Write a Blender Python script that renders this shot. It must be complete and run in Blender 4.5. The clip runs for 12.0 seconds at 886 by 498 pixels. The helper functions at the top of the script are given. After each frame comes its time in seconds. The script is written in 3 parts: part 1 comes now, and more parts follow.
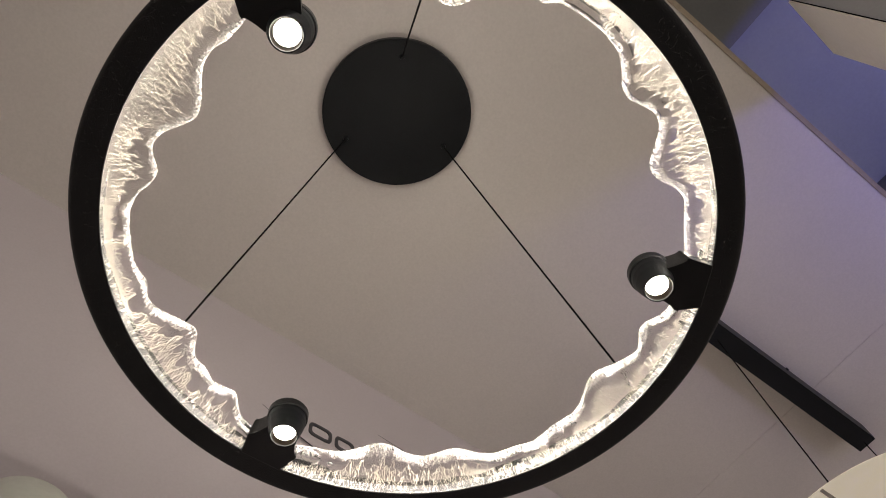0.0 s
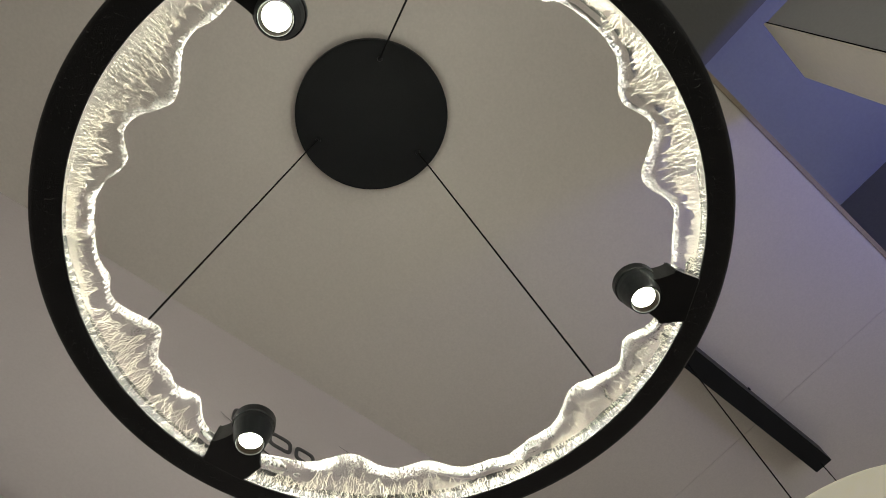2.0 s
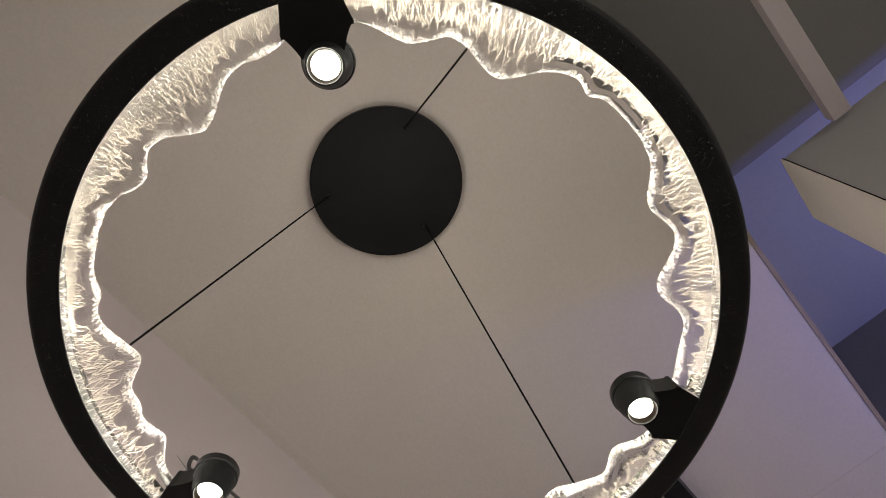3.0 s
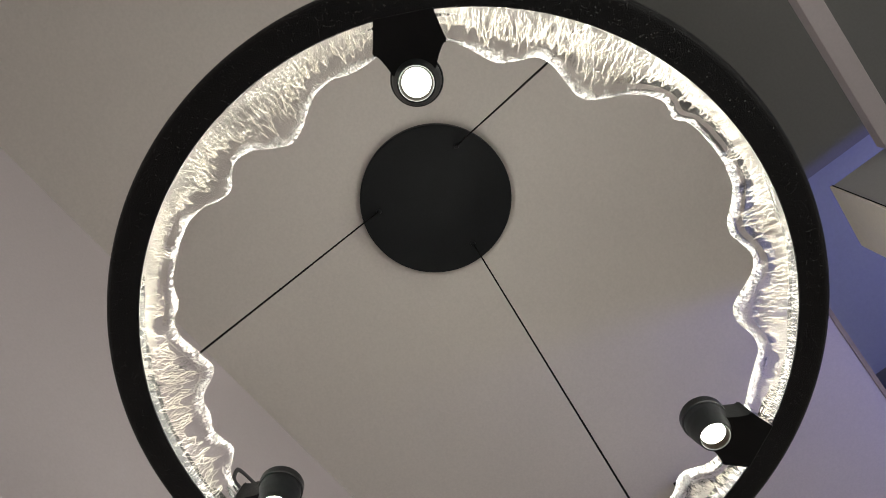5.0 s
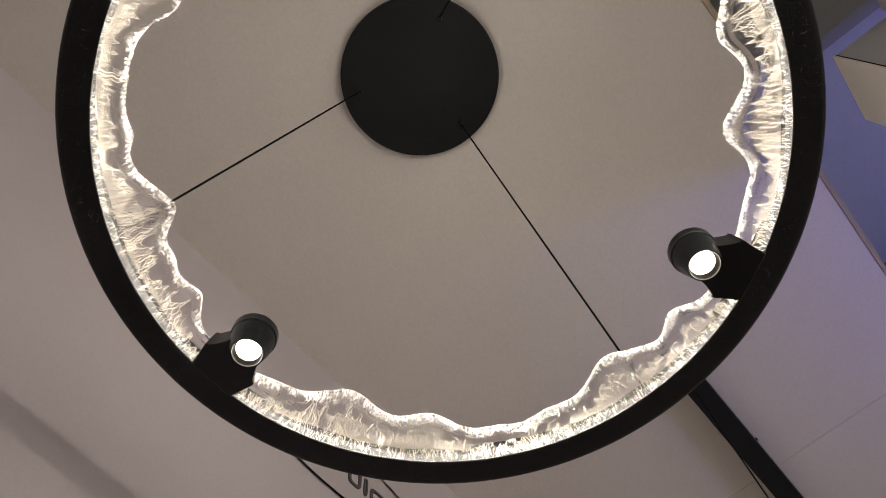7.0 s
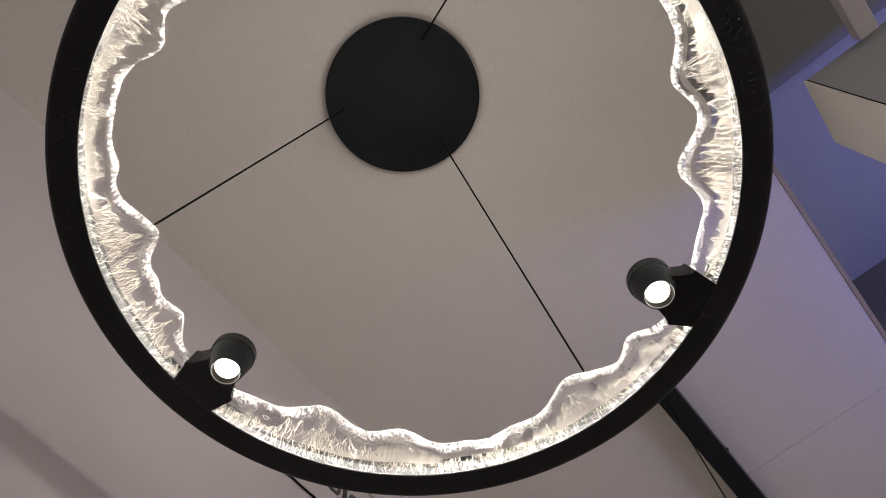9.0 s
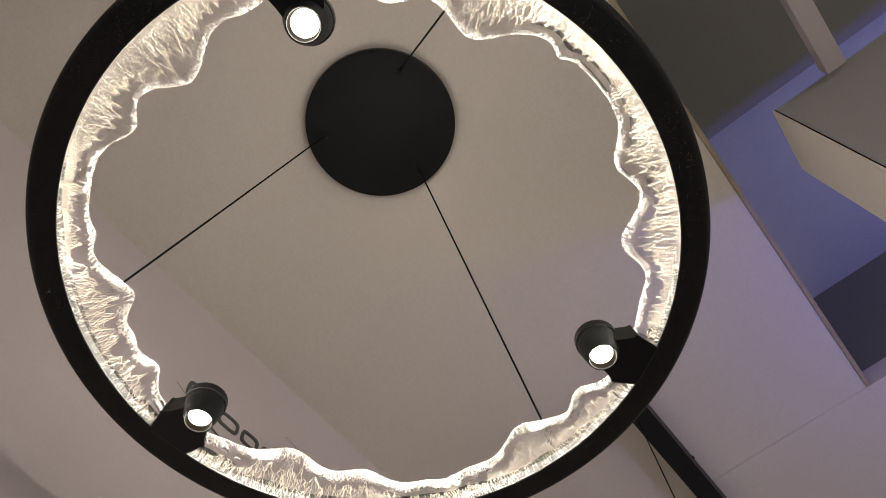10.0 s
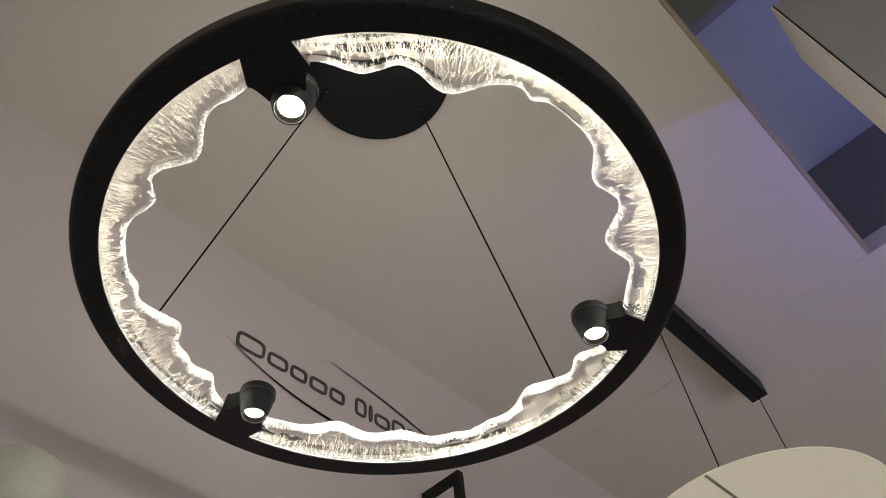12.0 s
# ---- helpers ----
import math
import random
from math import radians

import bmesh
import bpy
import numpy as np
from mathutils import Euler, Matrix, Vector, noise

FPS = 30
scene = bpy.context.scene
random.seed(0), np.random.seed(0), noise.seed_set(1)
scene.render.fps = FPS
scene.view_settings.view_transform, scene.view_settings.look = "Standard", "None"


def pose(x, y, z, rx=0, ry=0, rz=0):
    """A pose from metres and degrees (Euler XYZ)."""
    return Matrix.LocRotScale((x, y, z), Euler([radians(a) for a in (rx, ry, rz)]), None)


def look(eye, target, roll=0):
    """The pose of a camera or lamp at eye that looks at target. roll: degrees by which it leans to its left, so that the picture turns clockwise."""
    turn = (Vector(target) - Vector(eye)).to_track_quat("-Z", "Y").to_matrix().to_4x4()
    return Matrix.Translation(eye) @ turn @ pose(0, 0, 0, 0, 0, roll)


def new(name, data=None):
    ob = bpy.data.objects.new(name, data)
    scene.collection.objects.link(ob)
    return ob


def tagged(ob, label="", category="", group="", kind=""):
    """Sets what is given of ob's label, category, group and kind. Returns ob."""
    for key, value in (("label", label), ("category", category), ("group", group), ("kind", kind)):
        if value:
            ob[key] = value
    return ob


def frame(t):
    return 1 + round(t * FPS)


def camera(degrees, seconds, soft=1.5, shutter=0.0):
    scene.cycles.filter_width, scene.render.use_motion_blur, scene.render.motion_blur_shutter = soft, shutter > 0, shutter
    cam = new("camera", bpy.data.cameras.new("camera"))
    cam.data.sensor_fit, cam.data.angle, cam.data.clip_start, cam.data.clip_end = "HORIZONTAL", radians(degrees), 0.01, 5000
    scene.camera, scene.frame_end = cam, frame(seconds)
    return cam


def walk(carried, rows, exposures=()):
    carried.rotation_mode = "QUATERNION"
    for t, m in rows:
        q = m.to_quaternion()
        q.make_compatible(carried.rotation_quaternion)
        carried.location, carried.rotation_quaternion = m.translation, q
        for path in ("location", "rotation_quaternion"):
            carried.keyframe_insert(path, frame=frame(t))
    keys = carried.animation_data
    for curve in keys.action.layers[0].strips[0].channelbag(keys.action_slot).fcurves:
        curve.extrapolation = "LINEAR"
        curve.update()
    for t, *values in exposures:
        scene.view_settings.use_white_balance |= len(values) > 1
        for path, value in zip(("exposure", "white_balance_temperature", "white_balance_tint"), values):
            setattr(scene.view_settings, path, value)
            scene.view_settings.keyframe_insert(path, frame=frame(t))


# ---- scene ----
cam = camera(60.89, 12.0, soft=0.8)
PATH = [
    (0, (-0.2477, -0.2771, 1.6430), (0.3687, 0.2942, 3.4578), -10.60),
    (0.5, (-0.2204, -0.2714, 1.6440), (0.4211, 0.3353, 3.4386), -10.70),
    (1, (-0.2097, -0.2706, 1.6541), (0.4450, 0.3311, 3.4456), -11.45),
    (1.5, (-0.2220, -0.2472, 1.6626), (0.4676, 0.3149, 3.4538), -14.17),
    (2, (-0.2568, -0.2386, 1.6706), (0.4332, 0.2291, 3.4886), -16.51),
    (2.5, (-0.2880, -0.2243, 1.6785), (0.3706, 0.1702, 3.5253), -14.36),
    (3, (-0.2661, -0.2091, 1.6876), (0.3186, 0.0811, 3.5780), -14.06),
    (3.2, (-0.2623, -0.2010, 1.6938), (0.2928, 0.0649, 3.5967), -13.65),
    (4.8, (-0.3125, -0.1638, 1.6994), (0.2082, 0.0952, 3.6130), -11.94),
    (5, (-0.3094, -0.1561, 1.6920), (0.2206, 0.1300, 3.5992), -10.72),
    (5.5, (-0.3027, -0.1384, 1.6873), (0.2997, 0.2275, 3.5590), -9.21),
    (6, (-0.2693, -0.1203, 1.6839), (0.3453, 0.2616, 3.5484), -8.86),
    (6.5, (-0.2291, -0.1073, 1.6922), (0.3884, 0.2762, 3.5555), -8.97),
    (7, (-0.1844, -0.0986, 1.6917), (0.4345, 0.2840, 3.5547), -9.01),
    (7.5, (-0.1606, -0.1079, 1.6929), (0.4570, 0.2660, 3.5580), -9.51),
    (7.7, (-0.1517, -0.1128, 1.6896), (0.4620, 0.2532, 3.5576), -9.66),
    (9.3, (-0.2201, -0.1593, 1.6539), (0.4310, 0.2225, 3.5060), -9.07),
    (9.5, (-0.2302, -0.1723, 1.6504), (0.4471, 0.2173, 3.4914), -8.77),
    (10, (-0.2705, -0.2618, 1.6515), (0.4261, 0.1631, 3.4775), -7.81),
    (10.5, (-0.3219, -0.3360, 1.6510), (0.4224, 0.1680, 3.4376), -7.04),
    (11, (-0.3386, -0.3778, 1.6605), (0.4622, 0.2014, 3.3992), -8.13),
    (11.5, (-0.3895, -0.4324, 1.6749), (0.4892, 0.2558, 3.3344), -7.58),
    (12, (-0.4288, -0.4528, 1.6859), (0.5077, 0.3104, 3.2798), -7.17),
]
# the camera's exposure and white balance drift with the changing coloured light
TINTS = [
    (0, 0.08, 6760, 11.5),
    (0.5, 0.08, 6740, 3.5),
    (1, -0.08, 6260, 16.5),
    (1.5, 0.00, 6770, 10.6),
    (2, -0.06, 6590, -1.2),
    (2.5, -0.12, 6220, 15.4),
    (3, -0.02, 6860, 9.4),
    (4.8, 0.08, 6440, 3.3),
    (5, 0.10, 6330, 4.8),
    (5.5, 0.05, 6450, 12.3),
    (6, 0.04, 6640, 3.1),
    (6.5, -0.06, 6380, 10.0),
    (7, 0.00, 6770, 10.6),
    (7.5, 0.04, 6670, 2.7),
    (7.7, 0.03, 6630, 6.5),
    (9.3, 0.04, 6190, 13.3),
    (9.5, 0.04, 6050, 15.2),
    (10, 0.04, 6890, 10.6),
    (10.5, 0.03, 6640, 0.6),
    (11, -0.02, 6340, 16.3),
    (11.5, -0.03, 6850, 10.4),
    (12, 0.00, 6590, 6.3),
]
walk(cam, [(t, look(eye, target, roll)) for t, eye, target, roll in PATH], TINTS)
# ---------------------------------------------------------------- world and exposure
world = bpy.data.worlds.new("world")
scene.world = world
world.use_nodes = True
# even warm fill in place of the showroom's unseen lamps
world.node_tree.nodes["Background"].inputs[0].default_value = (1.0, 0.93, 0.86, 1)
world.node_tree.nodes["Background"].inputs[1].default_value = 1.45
scene.view_settings.exposure = 0.0

CEIL = 3.118          # underside of the ceiling
WALL = 0.565          # face of the wall with the lettering
EDGE = -0.478         # where the ceiling ends at the recess
SEAM = 1.230          # joint between the two ceiling boards, and the end of the recess


# ---------------------------------------------------------------- materials
def material(name, colour, rough=0.6, metal=0.0, mottle=0.06, scale=6.0, grain=120.0, bump=0.05, spec=0.5):
    """A surface with broad mottling, fine grain and a little relief."""
    m = bpy.data.materials.new(name)
    m.use_nodes = True
    nt = m.node_tree
    b = nt.nodes["Principled BSDF"]
    b.inputs["Roughness"].default_value = rough
    b.inputs["Metallic"].default_value = metal
    b.inputs["Specular IOR Level"].default_value = spec
    tc = nt.nodes.new("ShaderNodeTexCoord")
    n1 = nt.nodes.new("ShaderNodeTexNoise")
    n1.inputs["Scale"].default_value = scale
    n1.inputs["Detail"].default_value = 4
    n2 = nt.nodes.new("ShaderNodeTexNoise")
    n2.inputs["Scale"].default_value = grain
    n2.inputs["Detail"].default_value = 3
    add = nt.nodes.new("ShaderNodeMath")
    add.operation = "ADD"
    ramp = nt.nodes.new("ShaderNodeMapRange")
    ramp.inputs[1].default_value, ramp.inputs[2].default_value = 0.6, 1.4
    ramp.inputs[3].default_value, ramp.inputs[4].default_value = 1 - mottle, 1 + mottle
    mul = nt.nodes.new("ShaderNodeVectorMath")
    mul.operation = "SCALE"
    mul.inputs[0].default_value = colour
    bp = nt.nodes.new("ShaderNodeBump")
    bp.inputs["Strength"].default_value = bump
    bp.inputs["Distance"].default_value = 0.002
    k = nt.links.new
    k(tc.outputs["Object"], n1.inputs["Vector"])
    k(tc.outputs["Object"], n2.inputs["Vector"])
    k(n1.outputs["Fac"], add.inputs[0])
    k(n2.outputs["Fac"], add.inputs[1])
    k(add.outputs[0], ramp.inputs[0])
    k(ramp.outputs[0], mul.inputs["Scale"])
    k(mul.outputs[0], b.inputs["Base Color"])
    k(n2.outputs["Fac"], bp.inputs["Height"])
    k(bp.outputs[0], b.inputs["Normal"])
    return m


def glow(name, colour, strength):
    m = bpy.data.materials.new(name)
    m.use_nodes = True
    b = m.node_tree.nodes["Principled BSDF"]
    b.inputs["Base Color"].default_value = (0.8, 0.8, 0.8, 1)
    b.inputs["Emission Color"].default_value = (*colour, 1)
    b.inputs["Emission Strength"].default_value = strength
    return m


PAINT = material("ceiling_paint", (0.62, 0.58, 0.54), 0.75, mottle=0.075, scale=1.7, grain=200, bump=0.015)
WALLPAINT = material("wall_paint", (0.50, 0.455, 0.465), 0.75, mottle=0.05, scale=2.0, grain=220, bump=0.05)
# grey of the recess walls; on the upper ceiling it stands for shadow
GREYANDSHADE = material("grey_board_and_shade", (0.17, 0.17, 0.162), 0.85, mottle=0.08, scale=3, grain=150)
SIDESHADE = material("pillar_side_shade", (0.42, 0.42, 0.43), 0.7, mottle=0.05, scale=3, grain=150)
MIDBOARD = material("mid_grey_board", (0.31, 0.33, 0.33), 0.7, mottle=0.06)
LITFRONT = material("lit_front_board", (0.85, 0.81, 0.72), 0.7, mottle=0.05)
TAN = material("raw_edge", (0.36, 0.30, 0.22), 0.8, mottle=0.15, scale=20)
CARPET = material("carpet", (0.30, 0.28, 0.26), 0.95, mottle=0.2, scale=8, bump=0.3)
DARKINK = material("lettering", (0.05, 0.05, 0.055), 0.5)
BLACK = material("black_powder_coat", (0.008, 0.0085, 0.009), 0.38, mottle=0.3, scale=30, grain=800, bump=0.6, spec=0.28)
BLACKSMOOTH = material("black_satin_metal", (0.0100, 0.0112, 0.0120), 0.42, mottle=0.2, scale=14, grain=300, bump=0.06, spec=0.17)
CABLE = material("black_cable", (0.004, 0.004, 0.004), 0.7, spec=0.08)


def flakes(m, scale, share):
    """Fine glints in a powder coat: a share of its grains lies tilted, each its own way."""
    nt = m.node_tree
    k = nt.links.new
    b = nt.nodes["Principled BSDF"]
    tc = nt.nodes.new("ShaderNodeTexCoord")
    vor = nt.nodes.new("ShaderNodeTexVoronoi")
    vor.inputs["Scale"].default_value = scale
    sep = nt.nodes.new("ShaderNodeSeparateXYZ")
    few = nt.nodes.new("ShaderNodeMath")
    few.operation = "LESS_THAN"
    few.inputs[1].default_value = share
    tilt = nt.nodes.new("ShaderNodeVectorMath")
    tilt.operation = "SUBTRACT"
    tilt.inputs[1].default_value = (0.5, 0.5, 0.5)
    much = nt.nodes.new("ShaderNodeVectorMath")
    much.operation = "SCALE"
    add = nt.nodes.new("ShaderNodeVectorMath")
    unit = nt.nodes.new("ShaderNodeVectorMath")
    unit.operation = "NORMALIZE"
    gloss = nt.nodes.new("ShaderNodeMapRange")
    gloss.inputs[3].default_value, gloss.inputs[4].default_value = 0.40, 0.20
    shine = nt.nodes.new("ShaderNodeMapRange")
    shine.inputs[3].default_value, shine.inputs[4].default_value = 0.25, 1.0
    k(tc.outputs["Object"], vor.inputs["Vector"])
    k(vor.outputs["Color"], sep.inputs[0])
    k(sep.outputs[2], few.inputs[0])
    k(vor.outputs["Color"], tilt.inputs[0])
    k(tilt.outputs[0], much.inputs[0])
    k(few.outputs[0], much.inputs["Scale"])
    k(much.outputs[0], add.inputs[0])
    k(b.inputs["Normal"].links[0].from_socket, add.inputs[1])
    k(add.outputs[0], unit.inputs[0])
    k(unit.outputs[0], b.inputs["Normal"])
    k(few.outputs[0], gloss.inputs[0])
    k(gloss.outputs[0], b.inputs["Roughness"])
    k(few.outputs[0], shine.inputs[0])
    k(shine.outputs[0], b.inputs["Specular IOR Level"])


flakes(BLACK, 900, 0.03)
BLACKPLAIN = material("black_paint", (0.0075, 0.008, 0.0085), 0.36, mottle=0.25, scale=24, grain=700, bump=0.15, spec=0.3)
STEEL = material("steel", (0.55, 0.53, 0.50), 0.3, metal=1.0)
SHADE = material("shade_fabric", (0.86, 0.81, 0.68), 0.9, mottle=0.10, scale=40, grain=500, bump=0.2)
STRIPCLOTH = material("strip_cloth", (0.42, 0.39, 0.36), 0.9, mottle=0.1, scale=60)
FROST = material("frosted_glass", (0.42, 0.43, 0.38), 0.5, mottle=0.08)
REFLECTOR = material("reflector", (0.007, 0.0048, 0.003), 0.6, mottle=0.9, scale=400, grain=1500, metal=0.0, spec=0.02)
# faint added glow in place of the light that falls on the disc
SHADE.node_tree.nodes["Principled BSDF"].inputs["Emission Color"].default_value = (1.0, 0.90, 0.72, 1)
SHADE.node_tree.nodes["Principled BSDF"].inputs["Emission Strength"].default_value = 0.24
LED = glow("led_strip_light", (1.0, 0.94, 0.86), 262.0)
DIFFUSER = glow("led_diffuser", (1.0, 0.92, 0.78), 0.42)
SPOT = glow("spot_light", (1.0, 0.94, 0.82), 16.0)
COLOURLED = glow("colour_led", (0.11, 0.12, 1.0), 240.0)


# ---------------------------------------------------------------- mesh helpers
def part(name, bm, mat, parent=None, label="", m=None, smooth=False):
    """Links a bmesh as one mesh object, under a thing or part if one is given."""
    if m is not None:
        bmesh.ops.transform(bm, matrix=m, verts=bm.verts)
    bmesh.ops.recalc_face_normals(bm, faces=bm.faces)
    me = bpy.data.meshes.new(name)
    bm.to_mesh(me)
    bm.free()
    if smooth:
        for p in me.polygons:
            p.use_smooth = True
    me.materials.append(mat)
    ob = new(name, me)
    if parent is not None:
        ob.parent = parent
    if label:
        tagged(ob, label)
    return ob


def box(x0, x1, y0, y1, z0, z1, bevel=0.0, seg=2):
    bm = bmesh.new()
    bmesh.ops.create_cube(bm, size=1)
    for v in bm.verts:
        v.co = Vector(((x0 + x1) / 2 + v.co.x * (x1 - x0), (y0 + y1) / 2 + v.co.y * (y1 - y0), (z0 + z1) / 2 + v.co.z * (z1 - z0)))
    if bevel:
        bmesh.ops.bevel(bm, geom=bm.edges[:], offset=bevel, segments=seg, affect="EDGES", profile=0.5)
    return bm


def prism(points, z0, z1, bevel=0.0, narrow=1.0):
    """An upright prism over a plan outline; its top may be narrower across y."""
    bm = bmesh.new()
    low = [bm.verts.new((x, y, z0)) for x, y in points]
    high = [bm.verts.new((x, y * narrow, z1)) for x, y in points]
    bm.faces.new(low)
    bm.faces.new(high)
    n = len(points)
    for i in range(n):
        bm.faces.new((low[i], low[(i + 1) % n], high[(i + 1) % n], high[i]))
    if bevel:
        rims = [e for e in bm.edges if abs(e.verts[0].co.z - e.verts[1].co.z) < 1e-6]
        bmesh.ops.bevel(bm, geom=rims, offset=bevel, segments=3, affect="EDGES", profile=0.5)
    return bm


def lathe(profile, segments=64, closed=False):
    """Turns (radius, height) pairs round the z axis."""
    bm = bmesh.new()
    rings = []
    for r, z in profile:
        if r < 1e-6:
            rings.append([bm.verts.new((0, 0, z))])
        else:
            rings.append([bm.verts.new((r * math.cos(2 * math.pi * i / segments), r * math.sin(2 * math.pi * i / segments), z)) for i in range(segments)])
    pairs = list(zip(rings, rings[1:])) + ([(rings[-1], rings[0])] if closed else [])
    for a, b in pairs:
        for i in range(segments):
            j = (i + 1) % segments
            if len(a) == 1:
                bm.faces.new((a[0], b[i], b[j]))
            elif len(b) == 1:
                bm.faces.new((a[i], b[0], a[j]))
            else:
                bm.faces.new((a[i], b[i], b[j], a[j]))
    return bm


def rod(points, radius, sides=10):
    """A round rod along points."""
    bm = bmesh.new()
    rings = []
    pts = [Vector(p) for p in points]
    for i, p in enumerate(pts):
        d = (pts[min(i + 1, len(pts) - 1)] - pts[max(i - 1, 0)]).normalized()
        u = d.cross(Vector((0.31, 0.87, 0.39))).normalized()
        w = d.cross(u)
        rings.append([bm.verts.new(p + radius * (math.cos(2 * math.pi * k / sides) * u + math.sin(2 * math.pi * k / sides) * w)) for k in range(sides)])
    for a, b in zip(rings, rings[1:]):
        for k in range(sides):
            bm.faces.new((a[k], a[(k + 1) % sides], b[(k + 1) % sides], b[k]))
    bm.faces.new(rings[0])
    bm.faces.new(rings[-1][::-1])
    return bm


def empty(name, place=(0, 0, 0)):
    ob = new(name)
    ob.location = place
    ob.empty_display_size = 0.05
    return ob


# ---------------------------------------------------------------- the setting
def setting(name, bm, mat, label, category):
    return tagged(part(name, bm, mat), label, category, kind="structure")


setting("floor", box(-3.2, 4.2, -3.4, WALL, -0.05, 0.0), CARPET, "grey-brown carpeted showroom floor", "floor")
setting("wall_north", box(-3.2, 4.2, WALL, WALL + 0.12, -0.05, CEIL + 0.6), WALLPAINT, "pale mauve painted wall carrying dark lettering", "wall")
# added header; the opening below it lets the world's fill light in
setting("wall_south", box(-3.2, 4.2, -3.52, -3.4, 2.45, CEIL + 0.6), WALLPAINT, "unseen header over an added opening that lets in fill light", "wall")
setting("wall_west", box(-3.32, -3.2, -3.52, WALL + 0.12, -0.05, CEIL + 0.6), WALLPAINT, "pale painted showroom wall", "wall")
setting("wall_east", box(4.2, 4.32, -3.52, WALL + 0.12, -0.05, CEIL + 0.6), WALLPAINT, "pale painted showroom wall", "wall")
setting("ceiling", box(-3.2, SEAM - 0.0005, EDGE, WALL + 0.004, CEIL, CEIL + 0.05), PAINT, "pale beige painted ceiling board", "ceiling")
setting("ceiling_2", box(SEAM + 0.0005, 4.2, -3.4, WALL + 0.004, CEIL, CEIL + 0.05), PAINT, "pale beige painted ceiling board", "ceiling")
setting("ceiling_3", box(-3.2, SEAM - 0.004, -3.4, -1.75, CEIL, CEIL + 0.05), PAINT, "pale beige painted ceiling board", "ceiling")
setting("trim", box(-3.2, SEAM - 0.002, EDGE - 0.010, EDGE - 0.0005, CEIL - 0.002, CEIL + 0.05), TAN, "raw tan edge strip along the ceiling recess", "trim")
setting("trim_2", box(0.140, 0.92, 0.536, 0.551, CEIL - 0.0006, CEIL - 0.0001, 0.0002), PAINT, "flat painted cover strip on the ceiling along the wall", "trim")
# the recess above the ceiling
setting("wall_recess_end", box(SEAM, SEAM + 0.03, -1.75, EDGE, CEIL + 0.05, 3.52), GREYANDSHADE, "dark grey end wall of the ceiling recess", "wall")
# one upper ceiling; its shadowed stretch is painted as the darker grey
setting("ceiling_recess", box(0.614, SEAM, -1.75, EDGE + 0.3, 3.495, 3.53), MIDBOARD, "lit stretch of the recess ceiling in mid grey, washed with blue light", "ceiling")
setting("ceiling_recess_2", box(-3.2, 0.614, -1.75, EDGE + 0.3, 3.46, 3.52), GREYANDSHADE, "shadowed stretch of the recess ceiling, the shadow put into dark grey", "ceiling")
setting("wall_recess_side", box(-3.2, SEAM, EDGE + 0.3, EDGE + 0.33, CEIL + 0.05, 3.52), GREYANDSHADE, "dark grey side wall of the ceiling recess", "wall")
setting("wall_recess_side_2", box(-3.2, SEAM, -1.78, -1.75, CEIL + 0.05, 3.52), GREYANDSHADE, "dark grey side wall of the ceiling recess", "wall")

# a light bar and a hung panel in the recess
tagged(part("ceiling_batten", box(-3.1, 0.486, -0.788, -0.746, 3.12, 3.152, 0.002), WALLPAINT), "pale painted batten crossing the ceiling recess", "batten")
# one pillar; shade on its side and light on its front are painted
pillar = tagged(empty("pillar", (0.60, -1.02, 0.0)), "square painted pillar, lit front and shaded side put into its colours", "pillar")
part("core", prism([(-0.099, -0.375), (-0.099, 0.3815), (0.052, 0.3915), (0.052, -0.375)], 0.0, 3.156), SIDESHADE, pillar, "painted sides, their shade put into the grey")
part("front_board", prism([(-0.0995, 0.3845), (-0.0995, 0.3885), (0.0555, 0.3985), (0.0555, 0.3945)], 0.0, 3.160), LITFRONT, pillar, "front board, its light put into the pale colour")
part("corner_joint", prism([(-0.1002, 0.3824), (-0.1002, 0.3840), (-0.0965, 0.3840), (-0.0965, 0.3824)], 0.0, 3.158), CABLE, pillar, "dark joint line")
# assumed fixture for the coloured light, whose source is out of sight
flood = tagged(empty("colour_floodlight", (0.86, -1.12, 2.2)), "assumed small floodlight, out of sight, shining blue light at the ceiling", "floodlight")
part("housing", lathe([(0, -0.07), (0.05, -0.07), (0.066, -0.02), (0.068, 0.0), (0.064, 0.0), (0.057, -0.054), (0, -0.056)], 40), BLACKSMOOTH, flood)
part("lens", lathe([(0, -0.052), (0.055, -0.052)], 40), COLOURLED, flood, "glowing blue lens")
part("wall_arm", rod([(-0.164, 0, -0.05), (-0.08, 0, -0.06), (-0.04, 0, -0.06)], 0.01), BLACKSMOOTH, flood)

# ---------------------------------------------------------------- lettering on the wall, as plain bars
def loop_block(x0, x1, z0, z1, line):
    """A flat rounded block with an open middle, standing on the wall."""
    bm = bmesh.new()
    rows = []
    for i in range(32):
        a = 2 * math.pi * i / 32
        c, q = math.cos(a), math.sin(a)
        u, v = math.copysign(abs(c) ** 0.5, c), math.copysign(abs(q) ** 0.5, q)
        hw, hh = (x1 - x0) / 2, (z1 - z0) / 2
        pts = [((x0 + x1) / 2 + u * (hw - e), (z0 + z1) / 2 + v * (hh - e)) for e in (0, min(line, hw * 0.7))]
        rows.append([bm.verts.new((px, y, pz)) for (px, pz), y in ((pts[0], 0), (pts[0], -0.003), (pts[1], -0.003), (pts[1], 0))])
    for i in range(32):
        p, q = rows[i], rows[(i + 1) % 32]
        for j in range(4):
            bm.faces.new((p[j], p[(j + 1) % 4], q[(j + 1) % 4], q[j]))
    return bm


